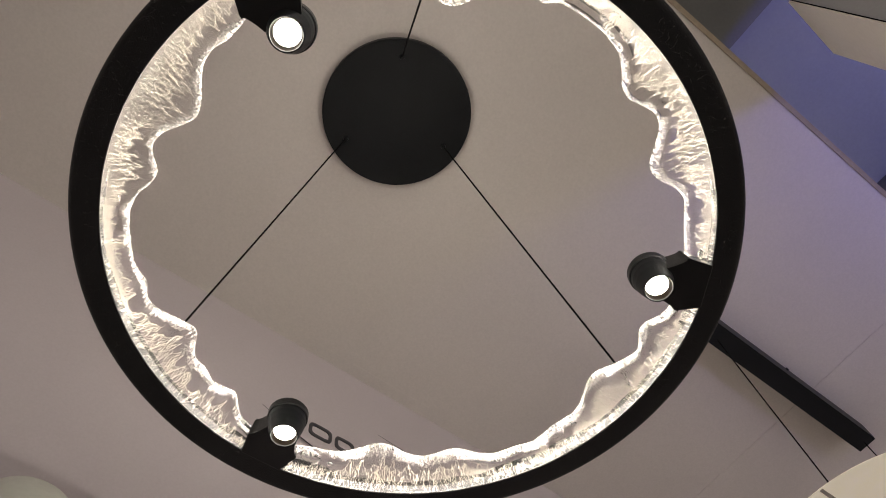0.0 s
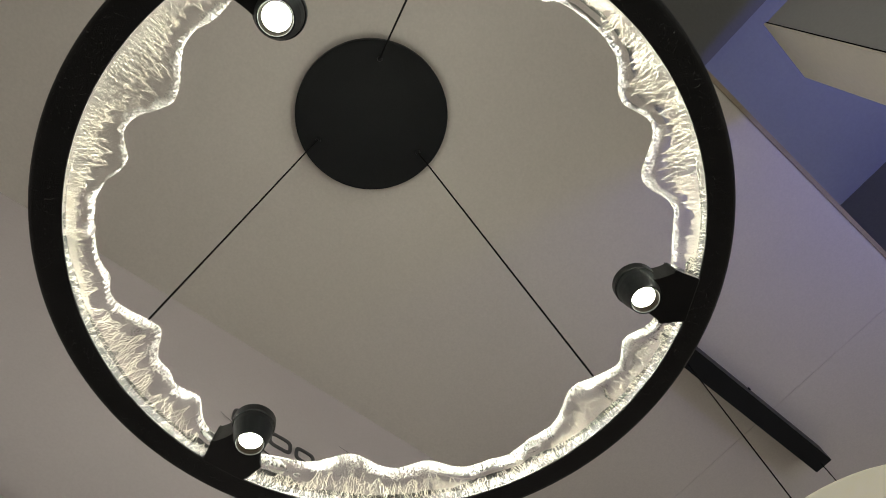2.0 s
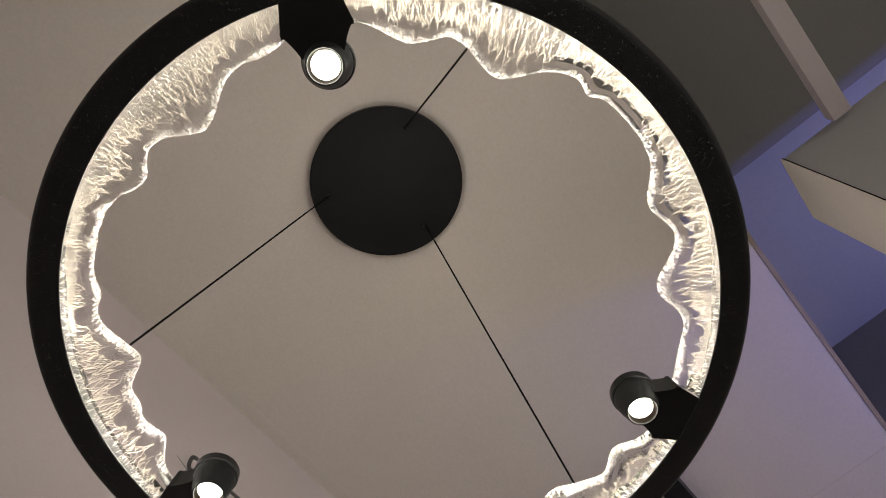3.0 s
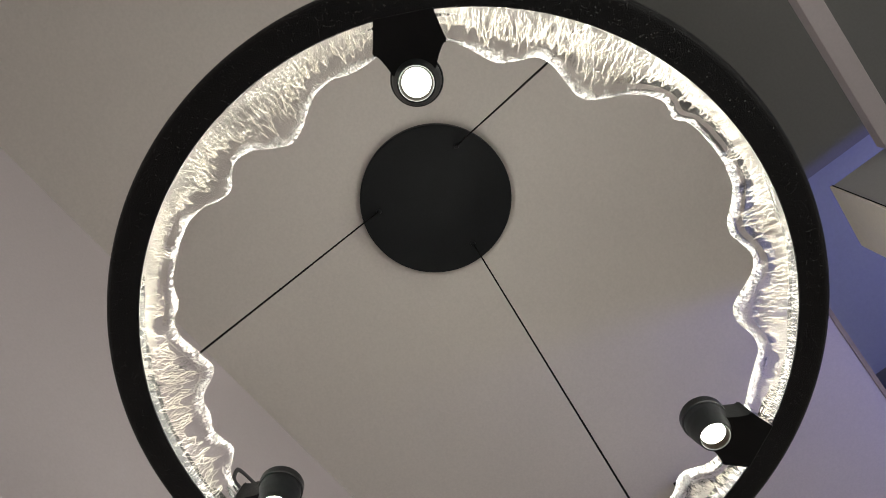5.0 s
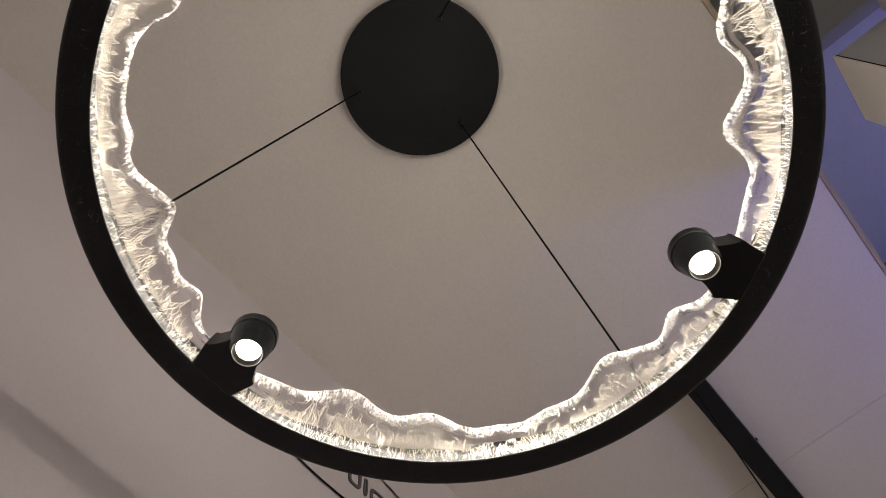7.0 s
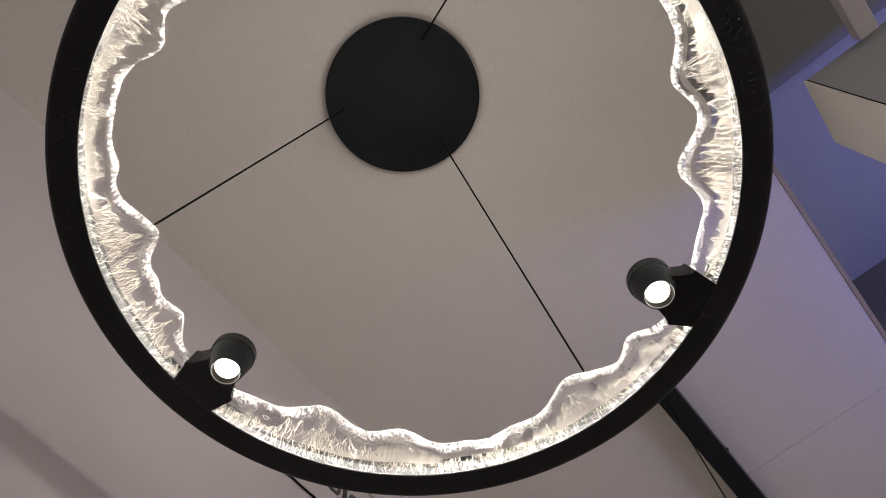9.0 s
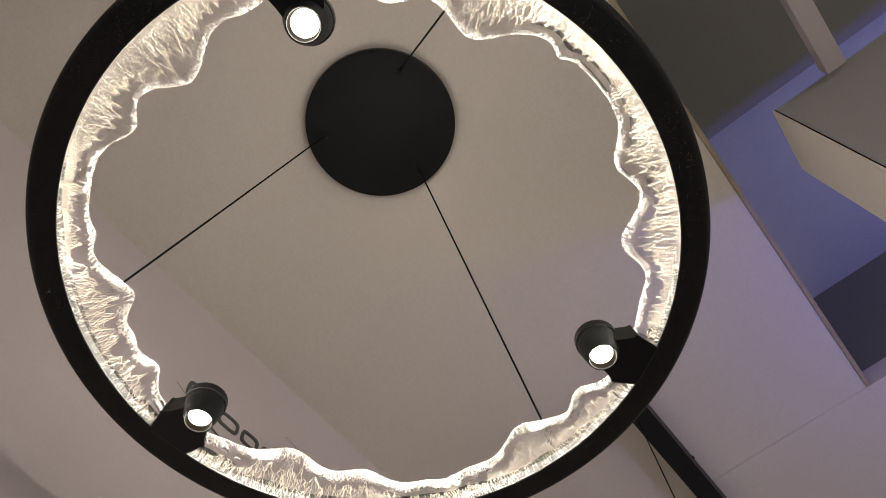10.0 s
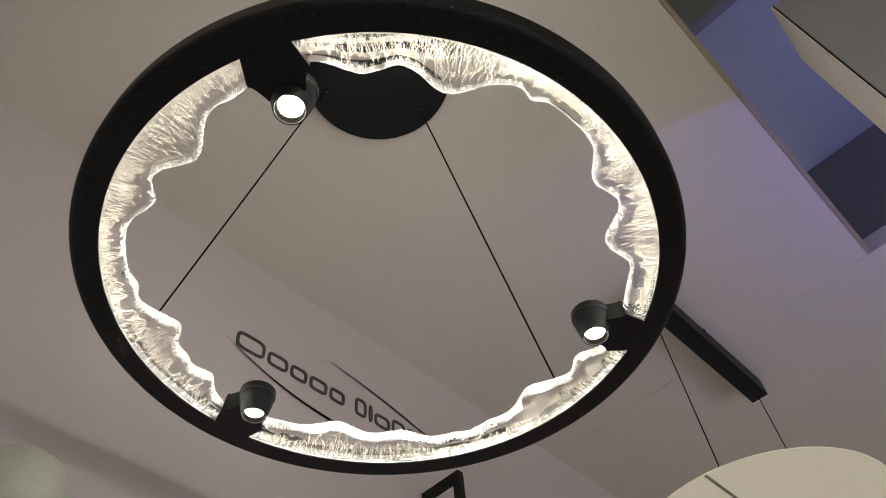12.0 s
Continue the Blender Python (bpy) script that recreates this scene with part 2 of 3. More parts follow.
sign = tagged(empty("wall_sign", (0.0, WALL, 2.842)), "dark wall sign of rounded blocks between two curved strokes", "sign")
x = 0.104
for width, tall in ((0.081, 0.048), (0.061, 0.038), (0.053, 0.037), (0.057, 0.037), (0.051, 0.037), (-0.024, 0), (0.042, 0.050), (0.018, 0.048), (0.055, 0.037), (0.050, 0.048), (0.030, 0.045)):
    if width > 0:
        part("plain_block", loop_block(x, x + width - 0.008, 0.0, tall, 0.0066), DARKINK, sign)
    x += abs(width)


def stroke(x0, x1, z0, z1, sag, thick):
    """A tapered curved stroke that lies on the wall."""
    bm = bmesh.new()
    n = 24
    lo, hi = [], []
    for i in range(n + 1):
        s = i / n
        z = z0 + (z1 - z0) * s + sag * 4 * s * (1 - s)
        w = thick * (0.25 + 0.75 * math.sin(math.pi * min(1, s * 1.0)))
        lo.append(bm.verts.new((x0 + (x1 - x0) * s, -0.003, z - w / 2)))
        hi.append(bm.verts.new((x0 + (x1 - x0) * s, -0.003, z + w / 2)))
    for i in range(n):
        bm.faces.new((lo[i], lo[i + 1], hi[i + 1], hi[i]))
    bmesh.ops.solidify(bm, geom=bm.faces[:], thickness=0.003)
    return bm


part("lower_stroke", stroke(0.080, 0.70, 0.010, 0.024, -0.076, 0.0062), DARKINK, sign)
part("upper_stroke", stroke(0.350, 0.80, 0.109, 0.012, 0.014, 0.005), DARKINK, sign)

# ---------------------------------------------------------------- the ring chandelier
RING = (0.0, 0.0, 2.4190)
RI, RO = 0.3469, 0.382
SPOTS = (-31.0, 88.3, 207.4)
HALF = 4.8            # half the width of a spotlight's bracket, in degrees
lamp = tagged(empty("ring_chandelier", RING), "black ring chandelier with glowing wavy crystal and three spotlights", "chandelier")
up = Vector((0.0104, -0.035, 1)).normalized()
xa = Vector((1, 0, 0)) - up * up.x
xa.normalize()
ya = up.cross(xa)
LEVEL = Matrix((xa, ya, up)).transposed().to_4x4()


RIM = [(RI + 0.0006, 0.0), (0.3735, 0.0)]
RIM += [(0.3735 + 0.0085 * math.sin(math.radians(a)), 0.0095 - 0.0095 * math.cos(math.radians(a))) for a in (18, 36, 54, 72, 90)]
RIM += [(RO, 0.031), (RO - 0.003, 0.034), (RI + 0.002, 0.034), (RI, 0.032), (RI, 0.0225), (RI + 0.0078, 0.0225), (RI + 0.0078, 0.0018), (RI, 0.0018), (RI, 0.0006)]
part("ring_frame", lathe(RIM, 256, closed=True), BLACK, lamp, "black textured metal ring", LEVEL)

# how far the crystal reaches in from the ring: bumps of angle, reach and spread
BUMPS = [(0.5, 36.1, 8.7), (29.4, 4.2, 5.2), (43.5, 27.5, 7.3), (61.9, 40.9, 9.6), (77.5, 7.3, 5.4), (103.2, 25.6, 4.2), (123.0, 40.7, 6.3),
         (137.3, 8.7, 2.8), (162.9, 22.7, 5.0), (179.9, 38.2, 8.1), (196.7, 10.6, 6.0), (223.1, 23.8, 6.6), (240.6, 38.1, 8.0), (257.8, 8, 2.0),
         (283.2, 25.2, 5.8), (305.2, 56.7, 9.3), (343.4, 21.2, 4.3), (16.9, 8.9, 5.0), (111.9, 18.1, 4.8), (308.4, -40.4, 6.3)]


def reach(deg):
    w = 25.4
    for a, h, s in BUMPS:
        d = (deg - a + 180) % 360 - 180
        w += h * math.exp(-(d / s) ** 2)
    return 0.001 * (w + 1.2 * noise.noise(Vector((deg * 0.35, 3.1, 0))))


def crystal_material():
    """Clear cast crystal whose outer zone is crazed with fine white veins running inwards."""
    m = bpy.data.materials.new("crystal")
    m.use_nodes = True
    nt = m.node_tree
    k = nt.links.new
    b = nt.nodes["Principled BSDF"]
    out = nt.nodes["Material Output"]
    b.inputs["Base Color"].default_value = (1, 1, 1, 1)
    b.inputs["Transmission Weight"].default_value = 1
    b.inputs["Roughness"].default_value = 0.03
    b.inputs["IOR"].default_value = 1.47
    uv = nt.nodes.new("ShaderNodeUVMap")
    uv.uv_map = "flow"
    mp = nt.nodes.new("ShaderNodeMapping")
    mp.inputs["Scale"].default_value = (250, 62, 1)
    warp = nt.nodes.new("ShaderNodeTexNoise")
    warp.inputs["Scale"].default_value = 1.1
    warp.inputs["Detail"].default_value = 3
    mix = nt.nodes.new("ShaderNodeVectorMath")
    mix.operation = "MULTIPLY_ADD"
    mix.inputs[1].default_value = (1.5, 1.2, 0)
    vor = nt.nodes.new("ShaderNodeTexVoronoi")
    vor.voronoi_dimensions = "2D"
    vor.feature = "DISTANCE_TO_EDGE"
    vor.inputs["Scale"].default_value = 1.0
    vein = nt.nodes.new("ShaderNodeMapRange")
    vein.inputs[1].default_value, vein.inputs[2].default_value = 0.014, 0.045
    vein.inputs[3].default_value, vein.inputs[4].default_value = 1.0, 0.0
    uv2 = nt.nodes.new("ShaderNodeUVMap")
    uv2.uv_map = "zone"
    sep = nt.nodes.new("ShaderNodeSeparateXYZ")
    zone = nt.nodes.new("ShaderNodeMapRange")
    zone.inputs[1].default_value, zone.inputs[2].default_value = 0.48, 0.52
    zone.inputs[3].default_value, zone.inputs[4].default_value = 1.0, 0.10
    sep2 = nt.nodes.new("ShaderNodeSeparateXYZ")
    deep = nt.nodes.new("ShaderNodeMath")
    deep.operation = "MULTIPLY_ADD"
    deep.inputs[1].default_value, deep.inputs[2].default_value = 6.5, 0.028
    body = nt.nodes.new("ShaderNodeMapRange")
    body.inputs[1].default_value, body.inputs[2].default_value = -0.002, 0.010
    body.inputs[3].default_value, body.inputs[4].default_value = 0.024, 0.005
    fac = nt.nodes.new("ShaderNodeMath")
    fac.operation = "MULTIPLY_ADD"
    fac2 = nt.nodes.new("ShaderNodeMath")
    fac2.operation = "MULTIPLY_ADD"
    # frost on the nose, made whiter in place of light leaving the lip
    rimmask = nt.nodes.new("ShaderNodeMapRange")
    rimmask.inputs[1].default_value, rimmask.inputs[2].default_value = 0.80, 0.92
    rimmask.inputs[3].default_value, rimmask.inputs[4].default_value = 0.0, 1.0
    patch = nt.nodes.new("ShaderNodeTexNoise")
    patch.inputs["Scale"].default_value = 330.0
    patch.inputs["Roughness"].default_value = 0.68
    patch.inputs["Detail"].default_value = 5
    patchy = nt.nodes.new("ShaderNodeMapRange")
    patchy.inputs[1].default_value, patchy.inputs[2].default_value = 0.44, 0.58
    patchy.inputs[3].default_value, patchy.inputs[4].default_value = 0.07, 0.80
    rim = nt.nodes.new("ShaderNodeMath")
    rim.operation = "MULTIPLY"
    # the frosted nose thins and thickens along the lip and feathers inwards in streaks
    swell = nt.nodes.new("ShaderNodeTexNoise")
    swell.inputs["Scale"].default_value = 34.0
    swell.inputs["Detail"].default_value = 1
    streak_map = nt.nodes.new("ShaderNodeMapping")
    streak_map.inputs["Scale"].default_value = (520, 60, 1)
    streak = nt.nodes.new("ShaderNodeTexNoise")
    streak.inputs["Scale"].default_value = 1.0
    streak.inputs["Detail"].default_value = 3
    shift = nt.nodes.new("ShaderNodeMath")
    shift.operation = "MULTIPLY_ADD"
    shift.inputs[1].default_value = 0.44
    shift2 = nt.nodes.new("ShaderNodeMath")
    shift2.operation = "MULTIPLY_ADD"
    shift2.inputs[1].default_value = 0.62
    level = nt.nodes.new("ShaderNodeMath")
    level.operation = "SUBTRACT"
    level.inputs[1].default_value = 0.55
    k(uv.outputs[0], swell.inputs["Vector"])
    k(uv.outputs[0], streak_map.inputs[0])
    k(streak_map.outputs[0], streak.inputs["Vector"])
    k(streak.outputs["Fac"], shift.inputs[0])
    k(swell.outputs["Fac"], shift2.inputs[0])
    k(uv.outputs[0], patch.inputs["Vector"])
    k(patch.outputs["Fac"], patchy.inputs[0])
    k(uv.outputs[0], sep2.inputs[0])
    k(sep2.outputs[1], deep.inputs[0])
    k(sep2.outputs[1], body.inputs[0])
    tr = nt.nodes.new("ShaderNodeBsdfTranslucent")
    tr.inputs["Color"].default_value = (0.95, 0.915, 0.865, 1)
    df = nt.nodes.new("ShaderNodeBsdfDiffuse")
    df.inputs["Color"].default_value = (0.92, 0.91, 0.87, 1)
    both = nt.nodes.new("ShaderNodeMixShader")
    both.inputs[0].default_value = 0.5
    sh = nt.nodes.new("ShaderNodeMixShader")
    bp = nt.nodes.new("ShaderNodeBump")
    bp.inputs["Strength"].default_value = 0.14
    bp.inputs["Distance"].default_value = 0.0012
    k(uv.outputs[0], mp.inputs[0])
    k(mp.outputs[0], warp.inputs["Vector"])
    k(warp.outputs["Color"], mix.inputs[0])
    k(mp.outputs[0], mix.inputs[2])
    k(mix.outputs[0], vor.inputs["Vector"])
    k(vor.outputs["Distance"], vein.inputs[0])
    k(uv2.outputs[0], sep.inputs[0])
    k(sep.outputs[1], zone.inputs[0])
    k(sep.outputs[0], shift.inputs[2])
    k(shift.outputs[0], shift2.inputs[2])
    k(shift2.outputs[0], level.inputs[0])
    k(level.outputs[0], rimmask.inputs[0])
    k(rimmask.outputs[0], rim.inputs[0])
    k(patchy.outputs[0], rim.inputs[1])
    k(vein.outputs[0], fac.inputs[0])
    k(deep.outputs[0], fac.inputs[1])
    k(body.outputs[0], fac.inputs[2])
    k(fac.outputs[0], fac2.inputs[0])
    k(zone.outputs[0], fac2.inputs[1])
    k(rim.outputs[0], fac2.inputs[2])
    k(fac2.outputs[0], sh.inputs[0])
    hair_map = nt.nodes.new("ShaderNodeMapping")
    hair_map.inputs["Scale"].default_value = (1500, 190, 1)
    hair = nt.nodes.new("ShaderNodeTexNoise")
    hair.inputs["Scale"].default_value = 1.0
    hair.inputs["Detail"].default_value = 2
    hair.inputs["Distortion"].default_value = 0.8
    relief = nt.nodes.new("ShaderNodeMath")
    relief.operation = "MULTIPLY_ADD"
    relief.inputs[1].default_value = 0.35
    k(uv.outputs[0], hair_map.inputs[0])
    k(hair_map.outputs[0], hair.inputs["Vector"])
    k(hair.outputs["Fac"], relief.inputs[0])
    k(vein.outputs[0], relief.inputs[2])
    k(relief.outputs[0], bp.inputs["Height"])
    k(bp.outputs[0], b.inputs["Normal"])
    k(tr.outputs[0], both.inputs[1])
    k(df.outputs[0], both.inputs[2])
    k(b.outputs[0], sh.inputs[1])
    k(both.outputs[0], sh.inputs[2])
    k(sh.outputs[0], out.inputs["Surface"])
    return m


CRYSTAL = crystal_material()
THREAD = bpy.data.materials.new("crazing_thread")
THREAD.use_nodes = True
tn = THREAD.node_tree
thin, pale, soft_mix = tn.nodes.new("ShaderNodeBsdfTransparent"), tn.nodes.new("ShaderNodeBsdfTranslucent"), tn.nodes.new("ShaderNodeMixShader")
pale.inputs["Color"].default_value = (0.90, 0.86, 0.78, 1)
soft_mix.inputs[0].default_value = 0.60
tn.links.new(thin.outputs[0], soft_mix.inputs[1])
tn.links.new(pale.outputs[0], soft_mix.inputs[2])
tn.links.new(soft_mix.outputs[0], tn.nodes["Material Output"].inputs["Surface"])
CLEAR = material("clear_drop", (1, 1, 1), 0.02, mottle=0.0, bump=0.0)
CLEAR.node_tree.nodes["Principled BSDF"].inputs["Transmission Weight"].default_value = 1
CLEAR.node_tree.nodes["Principled BSDF"].inputs["IOR"].default_value = 1.45


def lift(d):
    """The crystal rises a little from the ring to its nose."""
    return 0.0065 * min(1.0, max(0.0, d / 0.028))


def crazed(deg):
    """How far in the crazing goes, as a share of the crystal's reach."""
    full = min(1.0, max(0.0, (reach(deg % 360) - 0.026) / 0.030))
    finger = max(0.0, 1.0 - 2.4 * abs(noise.noise(Vector((deg * 0.62, 2.0, 1.7))))) ** 2
    nick = abs(noise.noise(Vector((deg * 2.6, 5.0, 0.3))))
    return 0.40 + 0.10 * full + 0.14 * noise.noise(Vector((deg * 0.30, 0.0, 7.7))) + 0.26 * finger + 0.16 * nick


def crazing(a0, a1, count):
    """Fine wandering threads cast into the outer zone of a crystal, running inwards from the ring."""
    rnd = random.Random(int(a0 * 10))
    verts, faces = [], []

    def thread(path, radius):
        n = len(path)
        base = len(verts)
        for i, p in enumerate(path):
            q, o = path[min(i + 1, n - 1)], path[max(i - 1, 0)]
            d = (q - o).normalized()
            u = d.cross(Vector((0, 0, 1)))
            u = u.normalized() if u.length > 1e-6 else Vector((1, 0, 0))
            w = d.cross(u)
            f = radius * (0.45 + 0.55 * math.sin(math.pi * (i + 0.5) / n))
            verts.extend((p + f * u, p + f * w, p - f * u, p - f * w))
        for i in range(n - 1):
            for k in range(4):
                a, b = base + 4 * i + k, base + 4 * i + (k + 1) % 4
                faces.append((a, b, b + 4, a + 4))

    def under(deg, d):
        """The crystal's lower face."""
        w = reach(deg % 360)
        s = min(1.0, max(0.0, d / (w - min(0.0085, w * 0.4))))
        return 0.0105 - 0.0085 * (0.80 + 0.25 * math.sin(math.pi * s) ** 2)

    def place(deg, d, z):
        a = math.radians(deg)
        return Vector(((RI - d) * math.cos(a), (RI - d) * math.sin(a), z + lift(d)))

    for _ in range(count):
        deg = rnd.uniform(a0, a1)
        far = crazed(deg) * reach(deg % 360)
        d = -0.0028 + (far + 0.0036) * rnd.random() ** 1.1 * 0.92
        fine = 0.70 + 0.40 * min(1.0, max(0.0, d / 0.028))
        long = rnd.random() < 0.34
        length = rnd.uniform(0.016, 0.036) if long else rnd.uniform(0.004, 0.013)
        lean = rnd.gauss(0, 0.34)
        z = rnd.choice((None, None, None, None, 0.0060))
        n = max(4, int(length / 0.0011))
        path = []
        bend = rnd.uniform(0, 99)
        for i in range(n):
            step = length / n
            turn = lean + (1.2 if long else 1.8) * noise.noise(Vector((bend, i * 0.42, 0)))
            d += step * math.cos(turn)
            deg += math.degrees(step * math.sin(turn) / RI)
            if d > crazed(deg) * reach(deg % 360) or not a0 < deg < a1:
                break
            path.append(place(deg, d, under(deg, d) - 0.0001 if z is None else z + 0.0007 * noise.noise(Vector((bend, i * 0.5, 4)))))
        if len(path) > 2:
            thread(path, fine * rnd.choice((0.00021, 0.00025, 0.00031, 0.00038, 0.00050)))
    # pale bands across the crystal where two castings meet
    for seam in (147.6, 270.0, 22.0, 382.0):
        for shift in (-0.55, 0.0, 0.5):
            if a0 < seam + shift < a1:
                far = reach(seam % 360)
                thread([place(seam + shift + 0.15 * math.sin(i), 0.002 + (far - 0.004) * i / 13, 0.0034) for i in range(14)], 0.0007)
    # the lobed inner edge of the crazing
    path = []
    for i in range(int((a1 - a0) * 5)):
        deg = a0 + i / 5
        path.append(place(deg, crazed(deg) * reach(deg % 360), under(deg, crazed(deg) * reach(deg % 360)) - 0.0001))
        if len(path) > 6 and rnd.random() < 0.10:
            thread(path, 0.0004)
            path = []
    me = bpy.data.meshes.new("crazing")
    me.from_pydata([LEVEL @ v for v in verts], [], faces)
    me.polygons.foreach_set("use_smooth", np.ones(len(me.polygons), dtype=bool))
    me.materials.append(THREAD)
    ob = new("crazing", me)
    ob.parent = lamp
    return tagged(ob, "fine bright threads of crazing", kind="stuff")


def crystal_segment(a0, a1):
    """One wavy length of crystal between two brackets: a thick lip with a round nose."""
    steps = max(8, int((a1 - a0) * 6))
    n = 13
    half = 0.0085
    verts, faces, flow, zone = [], [], [], []
    for i in range(steps + 1):
        deg = a0 + (a1 - a0) * i / steps
        w = reach(deg % 360)
        a = math.radians(deg)
        lim = crazed(deg)
        prof = []
        for j in range(n):
            s = j / (n - 1)
            prof.append((s, -1))
        for j in range(1, 6):
            prof.append((1.0, -1 + j / 3))
        for j in range(n - 1, -1, -1):
            prof.append((j / (n - 1), 1))
        for s, side in prof:
            nose = min(half, w * 0.4)
            if abs(side) == 1:
                d = s * (w - nose)
                h = half * side * (0.80 + 0.25 * math.sin(math.pi * s) ** 2)
                if s > 0.999:
                    h = side * nose
            else:
                t = math.asin(max(-1, min(1, side)))
                d = w - nose + nose * math.cos(t)
                h = nose * side
            fine = 1.0 if d / w < lim else 0.3
            rough = noise.noise(Vector((a * RI * 420, d * 95, 5.0 * side))) + 0.6 * noise.noise(Vector((a * RI * 900, d * 260, 9.0 * side)))
            h += (0.00005 if side < 0 else 0.0003) * fine * rough * (1 if side > 0 else -1) + 0.002 * noise.noise(Vector((a * 9, d * 40, 2.0)))
            for seam in (147.6, 270.0, 22.0):
                off = (deg - seam + 180) % 360 - 180
                h += 0.0022 * math.exp(-(off / 0.75) ** 2) * math.copysign(1, side) * min(1, d / 0.012)
            r = RI - 0.0012 - d + (0.0055 if s == 0 else 0)
            verts.append((r * math.cos(a), r * math.sin(a), 0.0105 + h + lift(d)))
            flow.append((a * RI, d))
            zone.append((d / w, d / w - lim + 0.5))
    m = 2 * n + 5
    for i in range(steps):
        for j in range(m):
            j2 = (j + 1) % m
            faces.append((i * m + j, i * m + j2, (i + 1) * m + j2, (i + 1) * m + j))
    faces.append(tuple(range(m)))
    faces.append(tuple(steps * m + j for j in range(m - 1, -1, -1)))
    me = bpy.data.meshes.new("crystal_segment")
    me.from_pydata(verts, [], faces)
    for key, values in (("flow", flow), ("zone", zone)):
        layer = me.uv_layers.new(name=key)
        idx = np.empty(len(me.loops), dtype=np.int32)
        me.loops.foreach_get("vertex_index", idx)
        layer.data.foreach_set("uv", np.array(values, dtype=np.float32)[idx].ravel())
    me.transform(LEVEL)
    me.polygons.foreach_set("use_smooth", np.ones(len(me.polygons), dtype=bool))
    me.update()
    me.materials.append(CRYSTAL)
    ob = new("crystal_segment", me)
    ob.parent = lamp
    ob.visible_shadow = False
    return tagged(ob, "glowing clear crystal lip, wavy and crazed")


def arc_strip(a0, a1, r, z0, z1):
    bm = bmesh.new()
    n = int((a1 - a0) * 1.0)
    rows = []
    for i in range(n + 1):
        a = math.radians(a0 + (a1 - a0) * i / n)
        rows.append([bm.verts.new((q * math.cos(a), q * math.sin(a), z)) for q, z in ((r, z0), (r, z1), (r + 0.001, z1), (r + 0.001, z0))])
    for p, q in zip(rows, rows[1:]):
        for j in range(4):
            bm.faces.new((p[j], p[(j + 1) % 4], q[(j + 1) % 4], q[j]))
    return bm


for s0, s1 in ((SPOTS[0], SPOTS[1]), (SPOTS[1], SPOTS[2]), (SPOTS[2], SPOTS[0] + 360)):
    crystal_segment(s0 + HALF - 0.6, s1 - HALF + 0.6)
    crazing(s0 + HALF, s1 - HALF, 1550)
    part("diffuser", arc_strip(s0 + HALF, s1 - HALF, RI + 0.0066, 0.0025, 0.0215), DIFFUSER, lamp, "softly glowing diffuser band", LEVEL)
    part("led_strip", arc_strip(s0 + HALF, s1 - HALF, RI + 0.0054, 0.0105, 0.0122), LED, lamp, "glowing warm white light strip", LEVEL)


# clear drops cast into the crystal
for deg, r, size in ((17.4, 0.3150, 0.0125), (12.6, 0.3180, 0.0045), (78.7, 0.3165, 0.0140), (73.6, 0.3200, 0.0045), (157.0, 0.3290, 0.0035), (322.0, 0.3330, 0.0050)):
    bm = bmesh.new()
    bmesh.ops.create_uvsphere(bm, u_segments=28, v_segments=18, radius=1)
    a = math.radians(deg)
    m = LEVEL @ Matrix.Translation((r * math.cos(a), r * math.sin(a), 0.0025 + lift(RI - r))) @ Matrix.Rotation(a, 4, "Z") @ Matrix.Diagonal((size * 0.62, size, size * 0.45, 1))
    drop = part("crystal_drop", bm, CLEAR, lamp, "clear drop in the crystal", m, smooth=True)
    drop.visible_shadow = False


def spotlight(deg):
    """A bracket that flares into the ring, a round cap and a tapered tube with a recessed lens."""
    turn = LEVEL @ Matrix.Rotation(math.radians(deg), 4, "Z")
    c = 0.2845
    side = [(0.3475, 0.0280), (0.335, 0.0308), (0.323, 0.0336), (0.3170, 0.0354), (0.3155, 0.0334), (0.3125, 0.0303), (0.307, 0.0268), (0.300, 0.0232), (0.2935, 0.0205)]
    fine = []
    for i in range(len(side) - 1):
        p = [Vector(side[max(0, min(len(side) - 1, i + k))]) for k in (-1, 0, 1, 2)]
        for t in (0.0, 0.25, 0.5, 0.75):
            v = 0.5 * (2 * p[1] + (p[2] - p[0]) * t + (2 * p[0] - 5 * p[1] + 4 * p[2] - p[3]) * t * t + (3 * p[1] - p[0] - 3 * p[2] + p[3]) * t ** 3)
            fine.append((v.x, v.y))
    side = fine + [side[-1]]
    plan = side + [(0.285, 0.0)] + [(x, -y) for x, y in reversed(side)]
    arm = part("spotlight", prism(plan, -0.0008, 0.0312, 0.0014, 0.86), BLACKPLAIN, lamp, "black spotlight on a flared bracket, switched on", turn)
    at = turn @ Matrix.Translation((c, 0, 0))
    part("cap", lathe([(0, 0.0185), (0.0252, 0.0185), (0.0260, 0.0200), (0.0260, 0.0295), (0.0246, 0.0315), (0, 0.032)], 56), BLACKPLAIN, arm, "black round cap", at)
    part("tube", lathe([(0, 0.019), (0.0242, 0.019), (0.0238, 0.011), (0.0222, 0.002), (0.0198, -0.007), (0.0184, -0.0125), (0.0180, -0.0140), (0.0166, -0.0140), (0.0162, -0.0125), (0.0154, 0.004), (0, 0.004)], 56), BLACKSMOOTH, arm, "black satin tube", at, smooth=False)
    part("reflector", lathe([(0.0163, -0.0128), (0.0154, -0.0085), (0.0136, -0.0050)], 48), REFLECTOR, arm, "pale reflector ring", at, smooth=True)
    part("lens", lathe([(0.0138, -0.0056), (0.008, -0.0064), (0.0, -0.0068)], 40), SPOT, arm, "glowing white lens", at)


for deg in SPOTS:
    spotlight(deg)

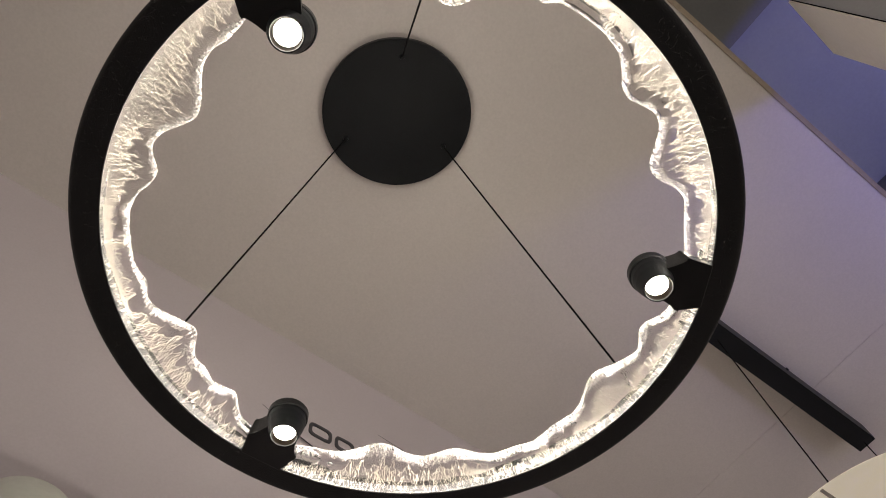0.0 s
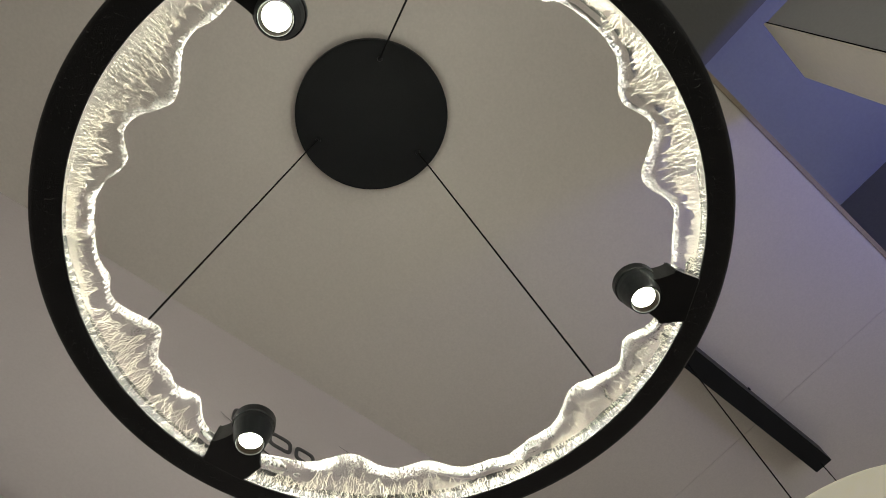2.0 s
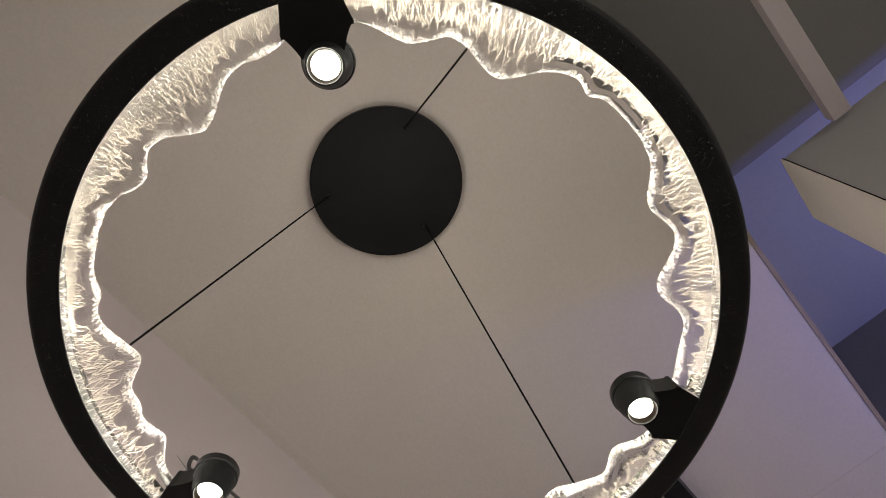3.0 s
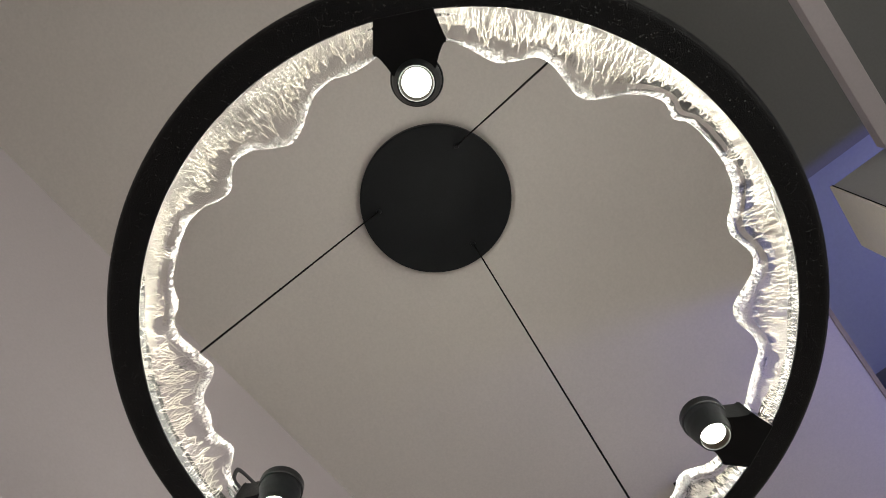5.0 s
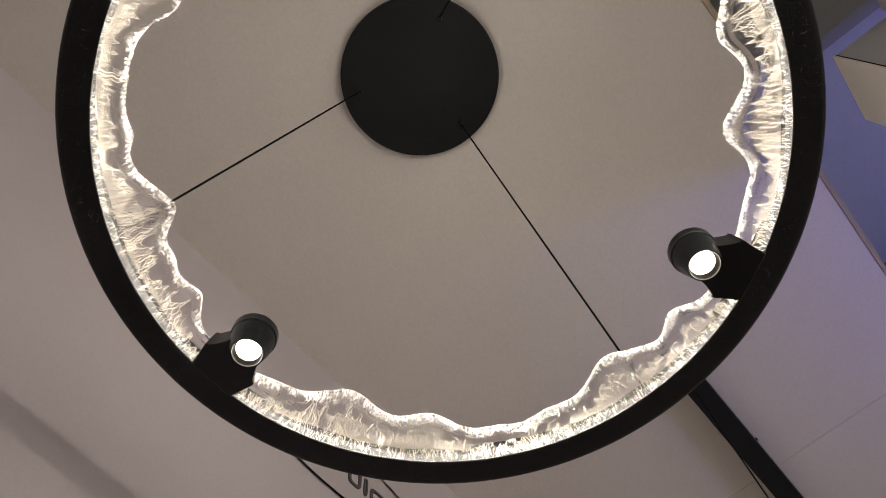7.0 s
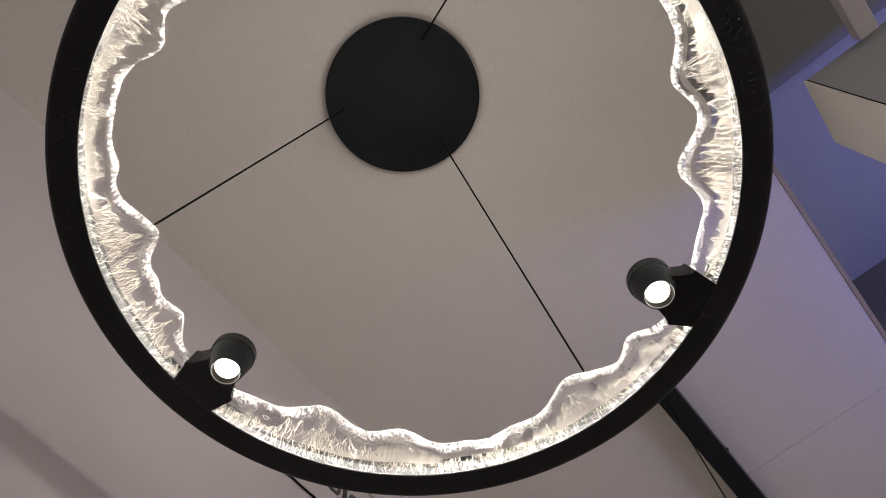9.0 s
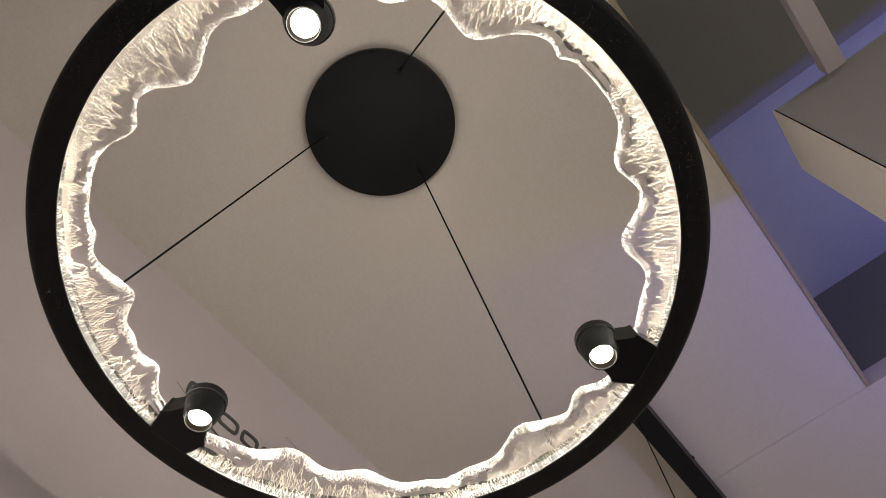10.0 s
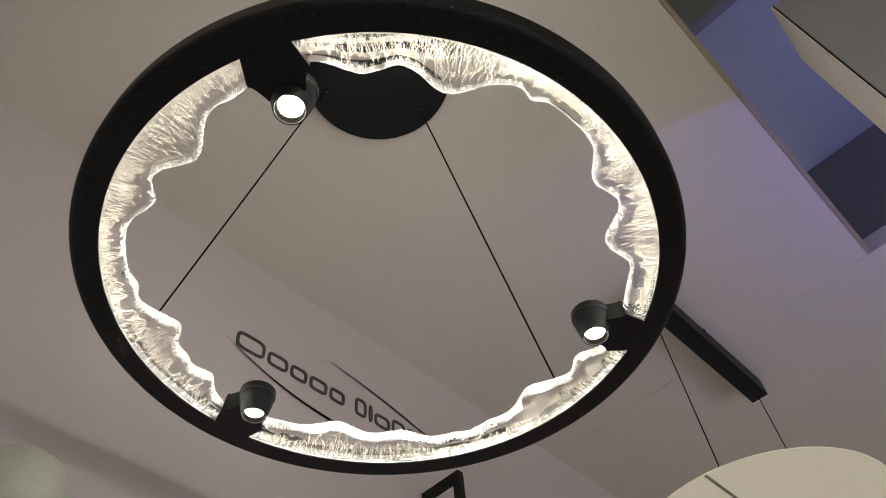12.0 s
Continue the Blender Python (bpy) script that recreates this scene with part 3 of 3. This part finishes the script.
canopy = part("canopy", lathe([(0, 0.681), (0.1428, 0.681), (0.1453, 0.6820), (0.1462, 0.6845), (0.1462, 0.699), (0, 0.699)], 128), BLACKSMOOTH, lamp, "black satin round ceiling canopy", Matrix.Translation((-0.002, 0.005, 0)))
for deg in (-1.3, 118.5, 238.5):
    a = math.radians(deg)
    low = LEVEL @ Vector((0.362 * math.cos(a), 0.362 * math.sin(a), 0.034))
    high = Vector((0.112 * math.cos(a) - 0.002, 0.112 * math.sin(a) + 0.005, 0.681))
    part("cable", rod([low, low.lerp(high, 0.5), low.lerp(high, 0.90) + Vector((0.0012 * math.cos(a), 0.0012 * math.sin(a), 0)), high], 0.0015), CABLE, lamp, "thin black hanging cable")
    part("cable_gland", lathe([(0, 0.675), (0.004, 0.675), (0.0055, 0.682), (0, 0.682)], 16), BLACKSMOOTH, lamp, "", Matrix.Translation((high.x, high.y, 0)))
    part("cable_stud", lathe([(0, 0.033), (0.006, 0.033), (0.006, 0.040), (0.003, 0.050), (0, 0.050)], 16), BLACKSMOOTH, lamp, "", LEVEL @ Matrix.Translation((0.362 * math.cos(a), 0.362 * math.sin(a), 0)))

# ---------------------------------------------------------------- the neighbouring disc pendant
disc = tagged(empty("disc_pendant", (1.10, -0.013, CEIL)), "beige fabric disc pendant with an added glow, on a black ceiling bar", "pendant lamp")
part("ceiling_bar", box(-0.255, 0.326, -0.033, 0.016, -0.056, 0.0, 0.001), BLACKSMOOTH, disc, "black ceiling bar")
part("bar_screw", lathe([(0, 0.004), (0.004, 0.004), (0.004, 0.0), (0, 0.0)], 16), BLACKSMOOTH, disc, "", Matrix.Translation((0.02, -0.033, -0.012)) @ Matrix.Rotation(math.radians(90), 4, "X"))
for x, y in ((-0.216, 0.0), (0.312, -0.009)):
    part("cable", rod([(x, y, -0.05), (x, y, -0.630)], 0.0013), CABLE, disc, "thin black hanging cable")
shade = part("shade", lathe([(0, -0.638), (0.2570, -0.638), (0.2580, -0.6372), (0.2565, -0.635), (0.240, -0.630), (0, -0.630)], 160), SHADE, disc, "beige fabric disc with a faint added glow", Matrix.Translation((-0.100, 0.007, 0)))
part("fabric_strip", box(-0.355, -0.240, -0.0195, -0.0135, -0.6392, -0.6376, 0.0004), STRIPCLOTH, shade, "darker strip from the rim to the clip")
part("wire_clip", lathe([(0, -0.0055), (0.0035, -0.0045), (0.0055, 0.0), (0.0035, 0.0045), (0, 0.0055)], 20), BLACKSMOOTH, shade, "round black clip", Matrix.Translation((-0.238, -0.016, -0.643)), smooth=True)
part("wire_sleeve", rod([(-0.234, -0.016, -0.643), (-0.224, -0.015, -0.644)], 0.0022), STEEL, shade, "pale sleeve")
part("wire", rod([(-0.224, -0.015, -0.644), (-0.16, -0.008, -0.647), (-0.05, 0.0, -0.645), (-0.01, 0.0, -0.637)], 0.0022), CABLE, shade, "black wire")

# ---------------------------------------------------------------- the wall bracket and the sconce
frame_lamp = tagged(empty("wall_bracket", (0.642, WALL, 2.719)), "black square-tube bracket frame fixed to the wall", "bracket")
part("arm", box(-0.009, 0.009, -0.115, 0.0, -0.018, 0.0, 0.001), BLACKSMOOTH, frame_lamp)
part("upright", box(-0.009, 0.009, -0.115, -0.097, -0.22, -0.018, 0.001), BLACKSMOOTH, frame_lamp)
part("lower_arm", box(-0.009, 0.009, -0.097, 0.0, -0.22, -0.202, 0.001), BLACKSMOOTH, frame_lamp)

sconce = tagged(empty("wall_sconce", (-0.20, WALL, 2.285)), "pale bell-shaped shade on a short wall arm", "wall lamp")
part("shade", lathe([(0.012, 0.075), (0.030, 0.070), (0.052, 0.052), (0.068, 0.022), (0.076, -0.015), (0.078, -0.045), (0.075, -0.045), (0.073, -0.015), (0.065, 0.020), (0.049, 0.049), (0.029, 0.066), (0.012, 0.071)], 64), FROST, sconce, "pale bell shade", Matrix.Translation((0, -0.085, 0)), smooth=True)
part("arm", rod([(0, 0, 0.085), (0, -0.04, 0.09), (0, -0.085, 0.085), (0, -0.085, 0.06)], 0.004), BLACKSMOOTH, sconce)
part("wall_plate", lathe([(0, 0.008), (0.020, 0.008), (0.022, 0.0), (0, 0.0)], 32), BLACKSMOOTH, sconce, "", Matrix.Translation((0, 0, 0.085)) @ Matrix.Rotation(math.radians(90), 4, "X"))
